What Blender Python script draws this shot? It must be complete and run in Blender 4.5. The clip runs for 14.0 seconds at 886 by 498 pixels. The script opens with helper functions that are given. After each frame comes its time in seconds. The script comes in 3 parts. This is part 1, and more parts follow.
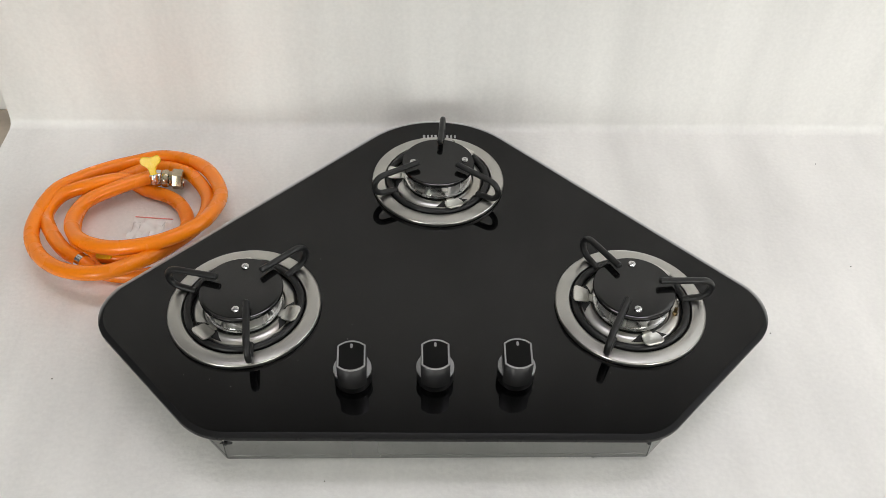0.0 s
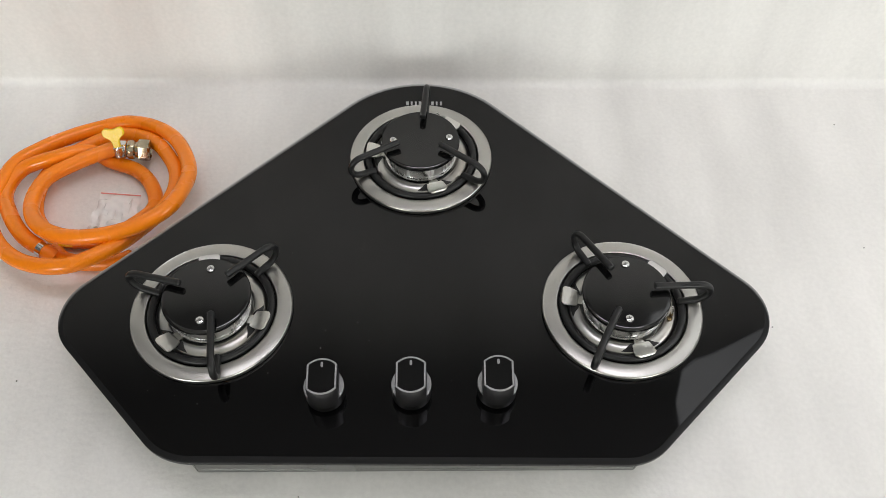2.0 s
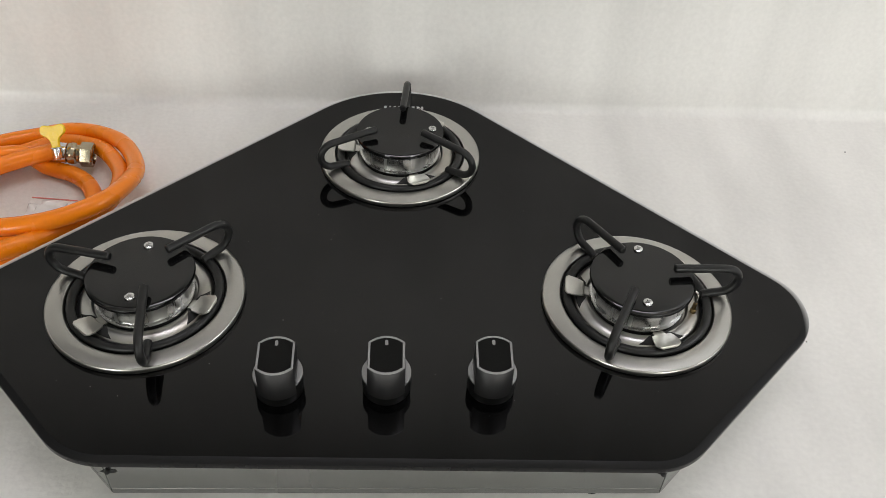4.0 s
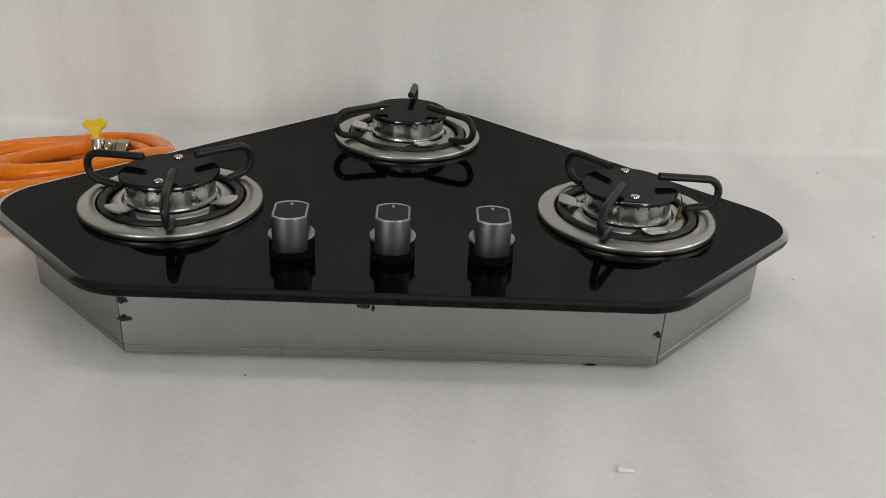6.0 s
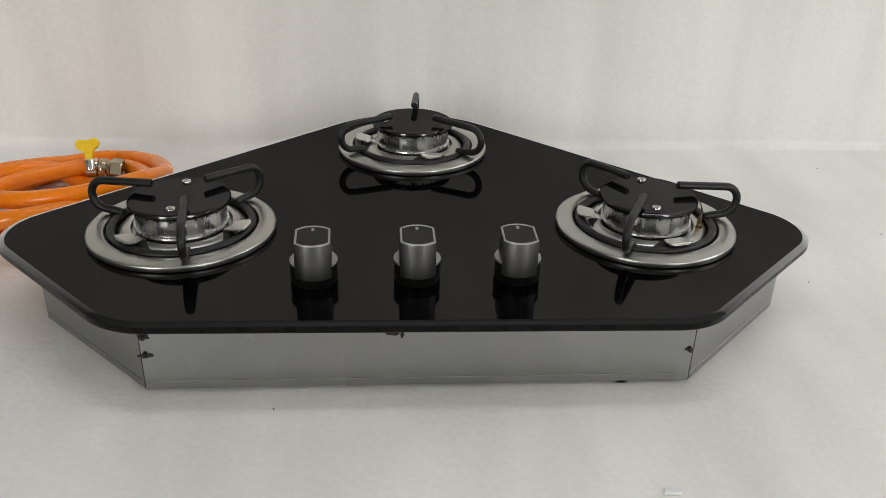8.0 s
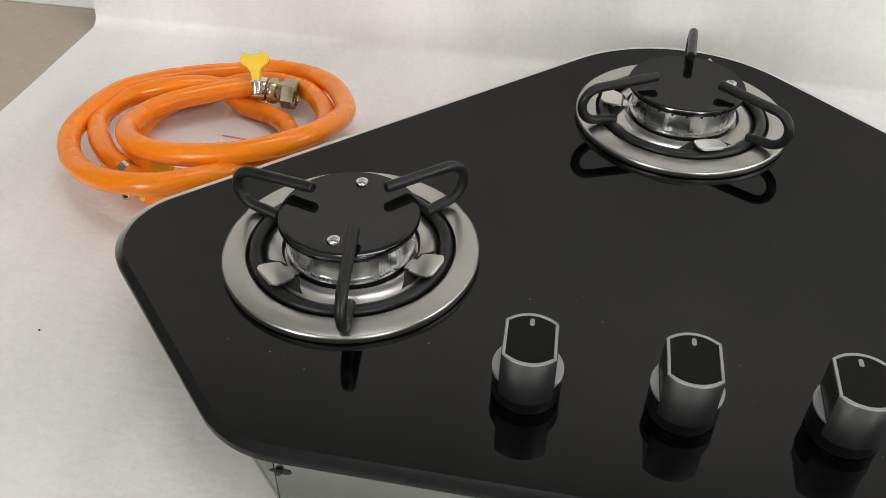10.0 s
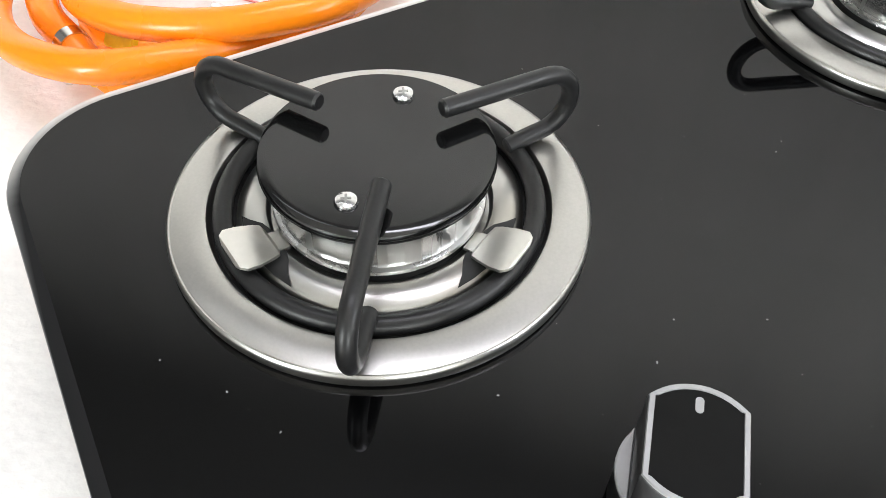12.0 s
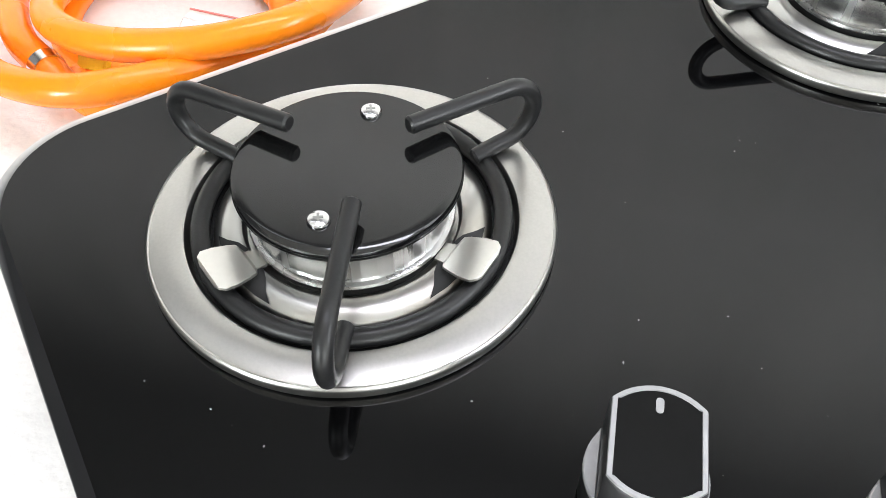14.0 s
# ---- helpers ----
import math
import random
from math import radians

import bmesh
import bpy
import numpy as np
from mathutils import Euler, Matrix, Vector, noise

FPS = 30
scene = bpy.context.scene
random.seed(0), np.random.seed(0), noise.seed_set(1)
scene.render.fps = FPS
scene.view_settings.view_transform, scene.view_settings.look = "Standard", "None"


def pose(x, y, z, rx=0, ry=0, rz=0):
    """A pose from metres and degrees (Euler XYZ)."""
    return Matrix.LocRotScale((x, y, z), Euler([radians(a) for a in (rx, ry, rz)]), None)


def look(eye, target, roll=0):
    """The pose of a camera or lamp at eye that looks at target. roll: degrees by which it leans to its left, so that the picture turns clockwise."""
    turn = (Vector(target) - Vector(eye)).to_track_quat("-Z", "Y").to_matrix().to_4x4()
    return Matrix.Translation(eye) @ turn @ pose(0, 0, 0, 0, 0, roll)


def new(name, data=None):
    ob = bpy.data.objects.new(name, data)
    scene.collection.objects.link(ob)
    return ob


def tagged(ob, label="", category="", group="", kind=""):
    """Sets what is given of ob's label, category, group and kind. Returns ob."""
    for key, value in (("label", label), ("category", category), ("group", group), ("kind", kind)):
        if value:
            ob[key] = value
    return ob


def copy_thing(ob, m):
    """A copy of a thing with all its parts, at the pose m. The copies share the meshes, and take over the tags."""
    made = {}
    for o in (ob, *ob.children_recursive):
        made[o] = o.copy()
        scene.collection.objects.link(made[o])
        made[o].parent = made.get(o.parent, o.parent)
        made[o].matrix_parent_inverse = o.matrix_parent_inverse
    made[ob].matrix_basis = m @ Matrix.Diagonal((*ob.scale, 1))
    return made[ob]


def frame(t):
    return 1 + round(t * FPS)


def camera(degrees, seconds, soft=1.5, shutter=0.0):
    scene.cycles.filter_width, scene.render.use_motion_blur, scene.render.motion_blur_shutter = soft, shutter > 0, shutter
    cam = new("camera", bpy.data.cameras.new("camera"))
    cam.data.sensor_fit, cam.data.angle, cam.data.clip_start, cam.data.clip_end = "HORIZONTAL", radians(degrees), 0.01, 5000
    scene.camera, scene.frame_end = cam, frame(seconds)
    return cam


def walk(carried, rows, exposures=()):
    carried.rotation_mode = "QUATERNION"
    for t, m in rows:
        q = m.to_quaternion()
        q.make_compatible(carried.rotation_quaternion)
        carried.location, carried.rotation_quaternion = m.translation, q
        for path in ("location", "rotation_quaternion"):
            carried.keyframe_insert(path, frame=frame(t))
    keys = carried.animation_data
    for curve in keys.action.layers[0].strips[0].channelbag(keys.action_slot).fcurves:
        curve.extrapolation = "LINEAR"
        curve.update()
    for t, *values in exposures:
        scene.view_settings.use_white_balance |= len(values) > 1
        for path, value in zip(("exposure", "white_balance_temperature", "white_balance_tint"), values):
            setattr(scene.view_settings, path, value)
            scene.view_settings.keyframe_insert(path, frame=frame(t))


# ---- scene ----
cam = camera(54.2, 14.0, 0.7)
ROWS = [
    (0.0, -0.0112, -0.3880, 0.7358, 43.87, -1.15, -0.62),
    (0.5, -0.0040, -0.3297, 0.7444, 36.92, -1.05, -0.33),
    (1.0, 0.0085, -0.2762, 0.7667, 34.94, -0.85, -0.33),
    (1.5, 0.0182, -0.2562, 0.7698, 35.02, -0.50, -0.20),
    (2.0, 0.0229, -0.2525, 0.7695, 35.29, -0.35, -0.09),
    (2.5, 0.0192, -0.2512, 0.7614, 35.60, -0.70, -0.25),
    (3.0, 0.0114, -0.2572, 0.6910, 38.12, -1.54, -0.71),
    (3.2, 0.0115, -0.2685, 0.6570, 39.09, -1.74, -0.78),
    (5.3, 0.0152, -0.4322, 0.3967, 61.85, -3.39, -0.49),
    (5.5, 0.0123, -0.4727, 0.3648, 62.81, -3.22, -0.12),
    (6.0, 0.0193, -0.5062, 0.3669, 63.66, -2.46, -0.64),
    (6.5, 0.0154, -0.5092, 0.3790, 63.57, -1.93, -1.19),
    (7.0, 0.0190, -0.5027, 0.3782, 63.78, -1.41, -1.41),
    (7.5, 0.0169, -0.4835, 0.3735, 63.60, -1.23, -1.69),
    (8.0, -0.0235, -0.4815, 0.3819, 62.96, -1.58, -3.45),
    (8.5, -0.0512, -0.4957, 0.3992, 62.17, -0.90, -0.97),
    (9.0, -0.0453, -0.4108, 0.4119, 57.81, -0.31, 3.20),
    (9.2, -0.0432, -0.3712, 0.4127, 55.67, 0.37, 5.70),
    (11.3, -0.1162, -0.0381, 0.3259, 44.13, -1.15, 14.43),
    (11.5, -0.1157, -0.0412, 0.3114, 42.82, -1.62, 14.97),
    (12.0, -0.1111, -0.0313, 0.2958, 40.76, -0.66, 15.89),
    (12.5, -0.1090, -0.0230, 0.2948, 39.13, 0.01, 15.46),
    (13.0, -0.1100, -0.0243, 0.3014, 39.15, 0.06, 14.47),
    (13.5, -0.1081, -0.0287, 0.3056, 39.64, 0.21, 14.13),
    (14.0, -0.1056, -0.0310, 0.3085, 40.11, 0.18, 13.57),
]
EXPOSURES = [
    (0.0, 0.46, 6450, 10), (0.5, 0.32, 6450, 10), (1.0, 0.40, 6450, 10), (1.5, 0.45, 6400, 10), (3.0, 0.44, 6450, 10), (5.5, -0.03, 6500, 10), (6.0, -0.06, 6500, 10),
    (6.5, 0.11, 6500, 10), (8.0, 0.12, 6500, 10), (9.0, 0.28, 6450, 10), (11.3, 1.14, 6400, 10), (12.0, 1.58, 6200, 10), (12.5, 1.80, 6150, 10), (14.0, 1.77, 6100, 10),
]
walk(cam, [(t, pose(x, y, z, rx, ry, rz)) for t, x, y, z, rx, ry, rz in ROWS], EXPOSURES)

# ---- light ----
world = bpy.data.worlds.new("world")
scene.world = world
world.use_nodes = True
world.node_tree.nodes["Background"].inputs["Color"].default_value = (0.75, 0.85, 1.0, 1)
world.node_tree.nodes["Background"].inputs["Strength"].default_value = 0.3


def area(name, m, sx, sy, power, colour):
    lamp = bpy.data.lights.new(name, "AREA")
    lamp.shape, lamp.size, lamp.size_y, lamp.energy, lamp.color = "RECTANGLE", sx, sy, power, colour
    ob = new(name, lamp)
    ob.matrix_world = m
    return ob


# Daylight from the windows in the wall behind the camera and on the right, and the ceiling panel.
area("window_light_south_west", look((-1.75, -3.42, 0.88), (0.0, 0.5, 0.2)), 1.4, 1.2, 60, (0.98, 1.0, 0.95))
area("window_light_south_east", look((1.85, -3.42, 0.88), (0.1, 0.5, 0.2)), 1.2, 1.2, 43, (0.98, 1.0, 0.95))
area("window_light_east", look((2.35, -0.20, 0.95), (0.0, 0.2, 0.1)), 1.3, 1.2, 18, (0.98, 0.99, 1.0))
area("ceiling_light", look((0.2, 0.33, 2.57), (0.2, 0.34, 0.0)), 1.8, 0.35, 9.5, (0.985, 0.945, 1.0))


# ---- materials ----
def material(name, base, rough=0.5, metal=0.0, ior=1.45, spec=0.5, vary=0.1, scale=30.0, fine=400.0, bump=0.0, stretch=(1, 1, 1), rough_vary=0.08, bump_scale=None, plain_fine=False, swell=0.0):
    """Two scales of colour variation, roughness variation and fine relief."""
    m = bpy.data.materials.new(name)
    m.use_nodes = True
    nt = m.node_tree
    n, l = nt.nodes, nt.links
    b = n["Principled BSDF"]
    b.inputs["Metallic"].default_value = metal
    b.inputs["IOR"].default_value = ior
    b.inputs["Specular IOR Level"].default_value = spec
    tc = n.new("ShaderNodeTexCoord")
    mp = n.new("ShaderNodeMapping")
    mp.inputs["Scale"].default_value = stretch
    l.new(tc.outputs["Object"], mp.inputs["Vector"])
    big = n.new("ShaderNodeTexNoise")
    big.inputs["Scale"].default_value = scale
    big.inputs["Detail"].default_value = 4
    small = n.new("ShaderNodeTexNoise")
    small.inputs["Scale"].default_value = fine
    small.inputs["Detail"].default_value = 3
    l.new(mp.outputs["Vector"], big.inputs["Vector"])
    l.new((tc.outputs["Object"] if plain_fine else mp.outputs["Vector"]), small.inputs["Vector"])
    add = n.new("ShaderNodeMath")
    add.operation = "ADD"
    l.new(big.outputs["Fac"], add.inputs[0])
    grain = n.new("ShaderNodeMapRange")
    soft_grain = 0.16 if plain_fine else 0.5
    grain.inputs["To Min"].default_value, grain.inputs["To Max"].default_value = 0.5 - soft_grain, 0.5 + soft_grain
    l.new(small.outputs["Fac"], grain.inputs["Value"])
    l.new(grain.outputs["Result"], add.inputs[1])
    r = n.new("ShaderNodeMapRange")
    r.inputs["From Min"].default_value, r.inputs["From Max"].default_value = (0.76, 1.24) if plain_fine else (0.6, 1.4)
    r.inputs["To Min"].default_value, r.inputs["To Max"].default_value = 1 - vary, 1 + vary
    l.new(add.outputs[0], r.inputs["Value"])
    mul = n.new("ShaderNodeVectorMath")
    mul.operation = "SCALE"
    mul.inputs[0].default_value = base
    l.new(r.outputs["Result"], mul.inputs["Scale"])
    l.new(mul.outputs["Vector"], b.inputs["Base Color"])
    rr = n.new("ShaderNodeMapRange")
    rr.inputs["From Min"].default_value, rr.inputs["From Max"].default_value = 0.3, 0.7
    rr.inputs["To Min"].default_value, rr.inputs["To Max"].default_value = max(rough - rough_vary, 0.01), min(rough + rough_vary, 1)
    l.new(big.outputs["Fac"], rr.inputs["Value"])
    l.new(rr.outputs["Result"], b.inputs["Roughness"])
    if bump:
        bp = n.new("ShaderNodeBump")
        bp.inputs["Strength"].default_value = 1.0
        bp.inputs["Distance"].default_value = bump
        src = small
        if bump_scale:
            src = n.new("ShaderNodeTexNoise")
            src.inputs["Scale"].default_value = bump_scale
            src.inputs["Detail"].default_value = 5
            l.new((tc.outputs["Object"] if plain_fine else mp.outputs["Vector"]), src.inputs["Vector"])
        if plain_fine:
            geo, axes, strength = n.new("ShaderNodeNewGeometry"), n.new("ShaderNodeSeparateXYZ"), n.new("ShaderNodeMapRange")
            l.new(geo.outputs["Normal"], axes.inputs["Vector"])
            strength.inputs["To Min"].default_value, strength.inputs["To Max"].default_value = 0.04, 1.0
            l.new(axes.outputs["Z"], strength.inputs["Value"])
            l.new(strength.outputs["Result"], bp.inputs["Strength"])
        height = src.outputs["Fac"]
        if swell:
            dents, gain, both = n.new("ShaderNodeTexNoise"), n.new("ShaderNodeMath"), n.new("ShaderNodeMath")
            dents.inputs["Scale"].default_value, dents.inputs["Detail"].default_value = 26, 3
            l.new(tc.outputs["Object"], dents.inputs["Vector"])
            gain.operation = "MULTIPLY"
            gain.inputs[1].default_value = swell
            l.new(dents.outputs["Fac"], gain.inputs[0])
            l.new(gain.outputs[0], both.inputs[0])
            l.new(height, both.inputs[1])
            height = both.outputs[0]
        l.new(height, bp.inputs["Height"])
        l.new(bp.outputs["Normal"], b.inputs["Normal"])
    return m


FOAM = material("white_foam", (0.80, 0.785, 0.765), 0.40, vary=0.11, scale=11, fine=210, bump=0.0005, bump_scale=190, spec=0.5, stretch=(1, 0.3, 0.10), plain_fine=True, swell=4.0)
ROOM = material("room_grey", (0.55, 0.545, 0.53), 0.8, vary=0.06, scale=3)
DIM = material("dim_west_side", (0.20, 0.20, 0.20), 0.8, vary=0.06, scale=4)
TAN = material("tan_board", (0.48, 0.41, 0.33), 0.6, vary=0.12, scale=6, fine=120)
PAINT = material("room_paint", (0.68, 0.67, 0.64), 0.8, vary=0.04, scale=3)
SIDE = material("glass_side", (0.005, 0.005, 0.0052), 0.30, ior=1.2, vary=0.3, scale=90)
STEEL = material("brushed_steel", (0.46, 0.452, 0.430), 0.31, metal=1.0, vary=0.08, scale=40, fine=900, bump=0.00001, rough_vary=0.03)
CHROME = material("polished_steel", (0.66, 0.65, 0.63), 0.12, metal=1.0, vary=0.08, scale=60, rough_vary=0.05)
TAB = material("bright_sheet", (0.66, 0.65, 0.615), 0.32, metal=1.0, vary=0.05, scale=60, rough_vary=0.03)
CAST = material("turned_aluminium", (0.55, 0.55, 0.545), 0.27, metal=1.0, vary=0.08, scale=75, fine=260, stretch=(1, 1, 0.03), rough_vary=0.08)
ZINC = material("galvanised_sheet", (0.325, 0.330, 0.325), 0.25, metal=1.0, vary=0.05, scale=14, fine=300, stretch=(1, 1, 0.35), rough_vary=0.04)
IRON = material("black_rod", (0.010, 0.010, 0.0102), 0.38, ior=1.40, vary=0.3, scale=120, fine=900, bump=0.00004)
SOOT = material("black_recess", (0.010, 0.010, 0.010), 0.6, vary=0.2)
KNOB = material("gunmetal", (0.108, 0.107, 0.110), 0.40, metal=1.0, vary=0.05, scale=200, fine=1500, stretch=(1, 1, 0.05), rough_vary=0.03)
SILVER = material("silver_trim", (0.36, 0.36, 0.365), 0.46, metal=0.7, vary=0.04)
PLASTIC = material("black_plastic", (0.005, 0.005, 0.005), 0.32, ior=1.22, vary=0.05, scale=200, rough_vary=0.02)
HOSE = material("orange_hose", (0.92, 0.235, 0.004), 0.25, ior=1.45, spec=0.5, vary=0.05, scale=18, fine=300)
YELLOW = material("yellow_plastic", (0.90, 0.62, 0.02), 0.26, vary=0.06, scale=80)
NUT = material("plated_nut", (0.46, 0.40, 0.29), 0.24, metal=1.0, vary=0.2, scale=70)
BRASS = material("brass", (0.22, 0.155, 0.075), 0.35, metal=1.0, vary=0.2, scale=200)
SCREW = material("bright_screw", (0.66, 0.66, 0.66), 0.16, metal=1.0, vary=0.15, scale=400)
WHITE = material("white_print", (0.8, 0.8, 0.8), 0.5, vary=0.05)
PRINT = material("grey_print", (0.36, 0.36, 0.36), 0.5, vary=0.05)
RED = material("red_strip", (0.78, 0.24, 0.22), 0.5, vary=0.05)
DUST = material("dark_speck", (0.06, 0.055, 0.05), 0.8, vary=0.3, scale=300)
LINT = material("light_speck", (0.24, 0.24, 0.235), 0.8, vary=0.2, scale=300)


def gloss_black(name, base, gloss, rough, smudge, grazing=False):
    """A dark body under an even, weak gloss, with smudges in the sheen."""
    m = bpy.data.materials.new(name)
    m.use_nodes = True
    n, l = m.node_tree.nodes, m.node_tree.links
    n.remove(n["Principled BSDF"])
    body, sheen, mix = n.new("ShaderNodeBsdfDiffuse"), n.new("ShaderNodeBsdfGlossy"), n.new("ShaderNodeMixShader")
    body.inputs["Color"].default_value = (*base, 1)
    sheen.inputs["Color"].default_value = (0.985, 0.985, 1.0, 1)
    tc, big = n.new("ShaderNodeTexCoord"), n.new("ShaderNodeTexNoise")
    big.inputs["Scale"].default_value, big.inputs["Detail"].default_value = 9, 6
    l.new(tc.outputs["Object"], big.inputs["Vector"])
    for (a, b), socket in (((rough, rough + smudge), sheen.inputs["Roughness"]), ((gloss * 0.92, gloss * 1.08), mix.inputs["Fac"])):
        r = n.new("ShaderNodeMapRange")
        r.inputs["From Min"].default_value, r.inputs["From Max"].default_value = 0.35, 0.7
        r.inputs["To Min"].default_value, r.inputs["To Max"].default_value = a, b
        l.new(big.outputs["Fac"], r.inputs["Value"])
        l.new(r.outputs["Result"], socket)
    if grazing:
        edge, lift = n.new("ShaderNodeLayerWeight"), n.new("ShaderNodeMapRange")
        lift.inputs["From Min"].default_value, lift.inputs["From Max"].default_value = 0.40, 0.80
        lift.inputs["To Min"].default_value, lift.inputs["To Max"].default_value = 0.01, 0.82
        l.new(edge.outputs["Facing"], lift.inputs["Value"])
        l.new(lift.outputs["Result"], mix.inputs["Fac"])
    l.new(body.outputs["BSDF"], mix.inputs[1])
    l.new(sheen.outputs["BSDF"], mix.inputs[2])
    l.new(mix.outputs["Shader"], n["Material Output"].inputs["Surface"])
    return m


GLASS = gloss_black("black_glass", (0.0013, 0.0013, 0.0014), 0.038, 0.022, 0.02)
BEVEL = gloss_black("polished_bevel", (0.012, 0.012, 0.0124), 0.30, 0.34, 0.08, True)
ENAMEL = gloss_black("black_enamel", (0.004, 0.004, 0.004), 0.058, 0.06, 0.05)


def heat_tint(base, brown, rough):
    """Steel with brownish heat stains of uneven shape."""
    m = bpy.data.materials.new("heat_tinted_steel")
    m.use_nodes = True
    n, l = m.node_tree.nodes, m.node_tree.links
    b = n["Principled BSDF"]
    b.inputs["Metallic"].default_value = 1.0
    tc, big, ramp, mix, rr = n.new("ShaderNodeTexCoord"), n.new("ShaderNodeTexNoise"), n.new("ShaderNodeMapRange"), n.new("ShaderNodeMixRGB"), n.new("ShaderNodeMapRange")
    big.inputs["Scale"].default_value, big.inputs["Detail"].default_value = 32, 3
    l.new(tc.outputs["Object"], big.inputs["Vector"])
    ramp.inputs["From Min"].default_value, ramp.inputs["From Max"].default_value = 0.48, 0.66
    l.new(big.outputs["Fac"], ramp.inputs["Value"])
    mix.inputs["Color1"].default_value, mix.inputs["Color2"].default_value = (*base, 1), (*brown, 1)
    l.new(ramp.outputs["Result"], mix.inputs["Fac"])
    l.new(mix.outputs["Color"], b.inputs["Base Color"])
    rr.inputs["To Min"].default_value, rr.inputs["To Max"].default_value = rough, rough + 0.12
    l.new(big.outputs["Fac"], rr.inputs["Value"])
    l.new(rr.outputs["Result"], b.inputs["Roughness"])
    return m


HEATED = heat_tint((0.50, 0.497, 0.482), (0.42, 0.40, 0.365), 0.24)


def light_falloff(low, high):
    """Pale wall colour that darkens upwards in streaks: light falling off, painted in."""
    m = bpy.data.materials.new("wall_light_falloff")
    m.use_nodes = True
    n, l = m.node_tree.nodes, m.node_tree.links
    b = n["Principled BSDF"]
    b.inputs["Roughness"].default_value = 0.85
    tc, mp, streak, axes, add, fade, mix = (n.new("ShaderNode" + k) for k in ("TexCoord", "Mapping", "TexNoise", "SeparateXYZ", "MapRange", "MapRange", "MixRGB"))
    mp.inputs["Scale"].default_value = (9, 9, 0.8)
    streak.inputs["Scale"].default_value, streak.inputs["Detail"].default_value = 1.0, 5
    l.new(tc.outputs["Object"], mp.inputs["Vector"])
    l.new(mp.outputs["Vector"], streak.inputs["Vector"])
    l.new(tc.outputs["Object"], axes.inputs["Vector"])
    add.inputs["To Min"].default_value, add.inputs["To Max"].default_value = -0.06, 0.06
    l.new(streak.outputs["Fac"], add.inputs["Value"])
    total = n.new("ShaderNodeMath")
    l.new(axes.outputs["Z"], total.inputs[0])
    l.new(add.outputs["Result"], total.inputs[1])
    fade.interpolation_type = "SMOOTHSTEP"
    fade.inputs["From Min"].default_value, fade.inputs["From Max"].default_value = low, high
    l.new(total.outputs[0], fade.inputs["Value"])
    l.new(fade.outputs["Result"], mix.inputs["Fac"])
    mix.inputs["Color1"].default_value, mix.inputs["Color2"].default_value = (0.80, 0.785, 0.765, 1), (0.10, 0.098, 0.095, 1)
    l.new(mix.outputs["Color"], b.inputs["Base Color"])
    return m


WALL_FALLOFF = light_falloff(0.47, 1.10)


def daylit_material(strength):
    """Frosted glass with the day behind it."""
    m = bpy.data.materials.new("daylit_pane")
    m.use_nodes = True
    b = m.node_tree.nodes["Principled BSDF"]
    b.inputs["Base Color"].default_value = (0.7, 0.7, 0.7, 1)
    b.inputs["Emission Color"].default_value = (0.96, 0.98, 1.0, 1)
    b.inputs["Emission Strength"].default_value = strength
    return m


DAYLIT = daylit_material(0.52)


def film_material():
    m = bpy.data.materials.new("clear_film")
    m.use_nodes = True
    nt = m.node_tree
    b = nt.nodes["Principled BSDF"]
    b.inputs["Base Color"].default_value = (0.95, 0.93, 0.92, 1)
    b.inputs["Roughness"].default_value = 0.16
    b.inputs["Specular IOR Level"].default_value = 1.0
    b.inputs["Alpha"].default_value = 0.86
    return m


FILM = film_material()


# ---- mesh helpers ----
def shade(me, angle=35):
    for p in me.polygons:
        p.use_smooth = True
    me.set_sharp_from_angle(angle=radians(angle))


def part(name, bm, mat, parent=None, label="", at=None, angle=35):
    """Links a bmesh as one mesh object, under a thing or a part."""
    bmesh.ops.recalc_face_normals(bm, faces=bm.faces)
    me = bpy.data.meshes.new(name)
    bm.to_mesh(me)
    bm.free()
    me.materials.append(mat)
    shade(me, angle)
    ob = new(name, me)
    if parent:
        ob.parent = parent
    if at is not None:
        ob.matrix_basis = at
    return tagged(ob, label)


def again(ob, m, parent=None):
    """Another object on the same mesh."""
    o = new(ob.name.split(".")[0], ob.data)
    o.parent = parent or ob.parent
    o.matrix_basis = m
    if "label" in ob:
        o["label"] = ob["label"]
    return o


def box(sx, sy, sz, c=(0, 0, 0), bevel=0.0):
    bm = bmesh.new()
    bmesh.ops.create_cube(bm, size=1, matrix=Matrix.Translation(c) @ Matrix.Diagonal((sx, sy, sz, 1)))
    if bevel:
        bmesh.ops.bevel(bm, geom=bm.edges[:], offset=bevel, segments=2, profile=0.5, affect="EDGES")
    return bm


def lathe(profile, steps=96, closed=False):
    """Turns (radius, height) pairs round the z axis."""
    bm = bmesh.new()
    rings = []
    for r, z in profile:
        if r < 1e-6:
            rings.append([bm.verts.new((0, 0, z))])
        else:
            rings.append([bm.verts.new((r * math.cos(2 * math.pi * k / steps), r * math.sin(2 * math.pi * k / steps), z)) for k in range(steps)])
    pairs = list(zip(rings, rings[1:])) + ([(rings[-1], rings[0])] if closed else [])
    for a, b in pairs:
        for k in range(steps):
            j = (k + 1) % steps
            q = [a[k % len(a)], a[j % len(a)], b[j % len(b)], b[k % len(b)]]
            q = list(dict.fromkeys(q))
            if len(q) > 2:
                bm.faces.new(q)
    return bm


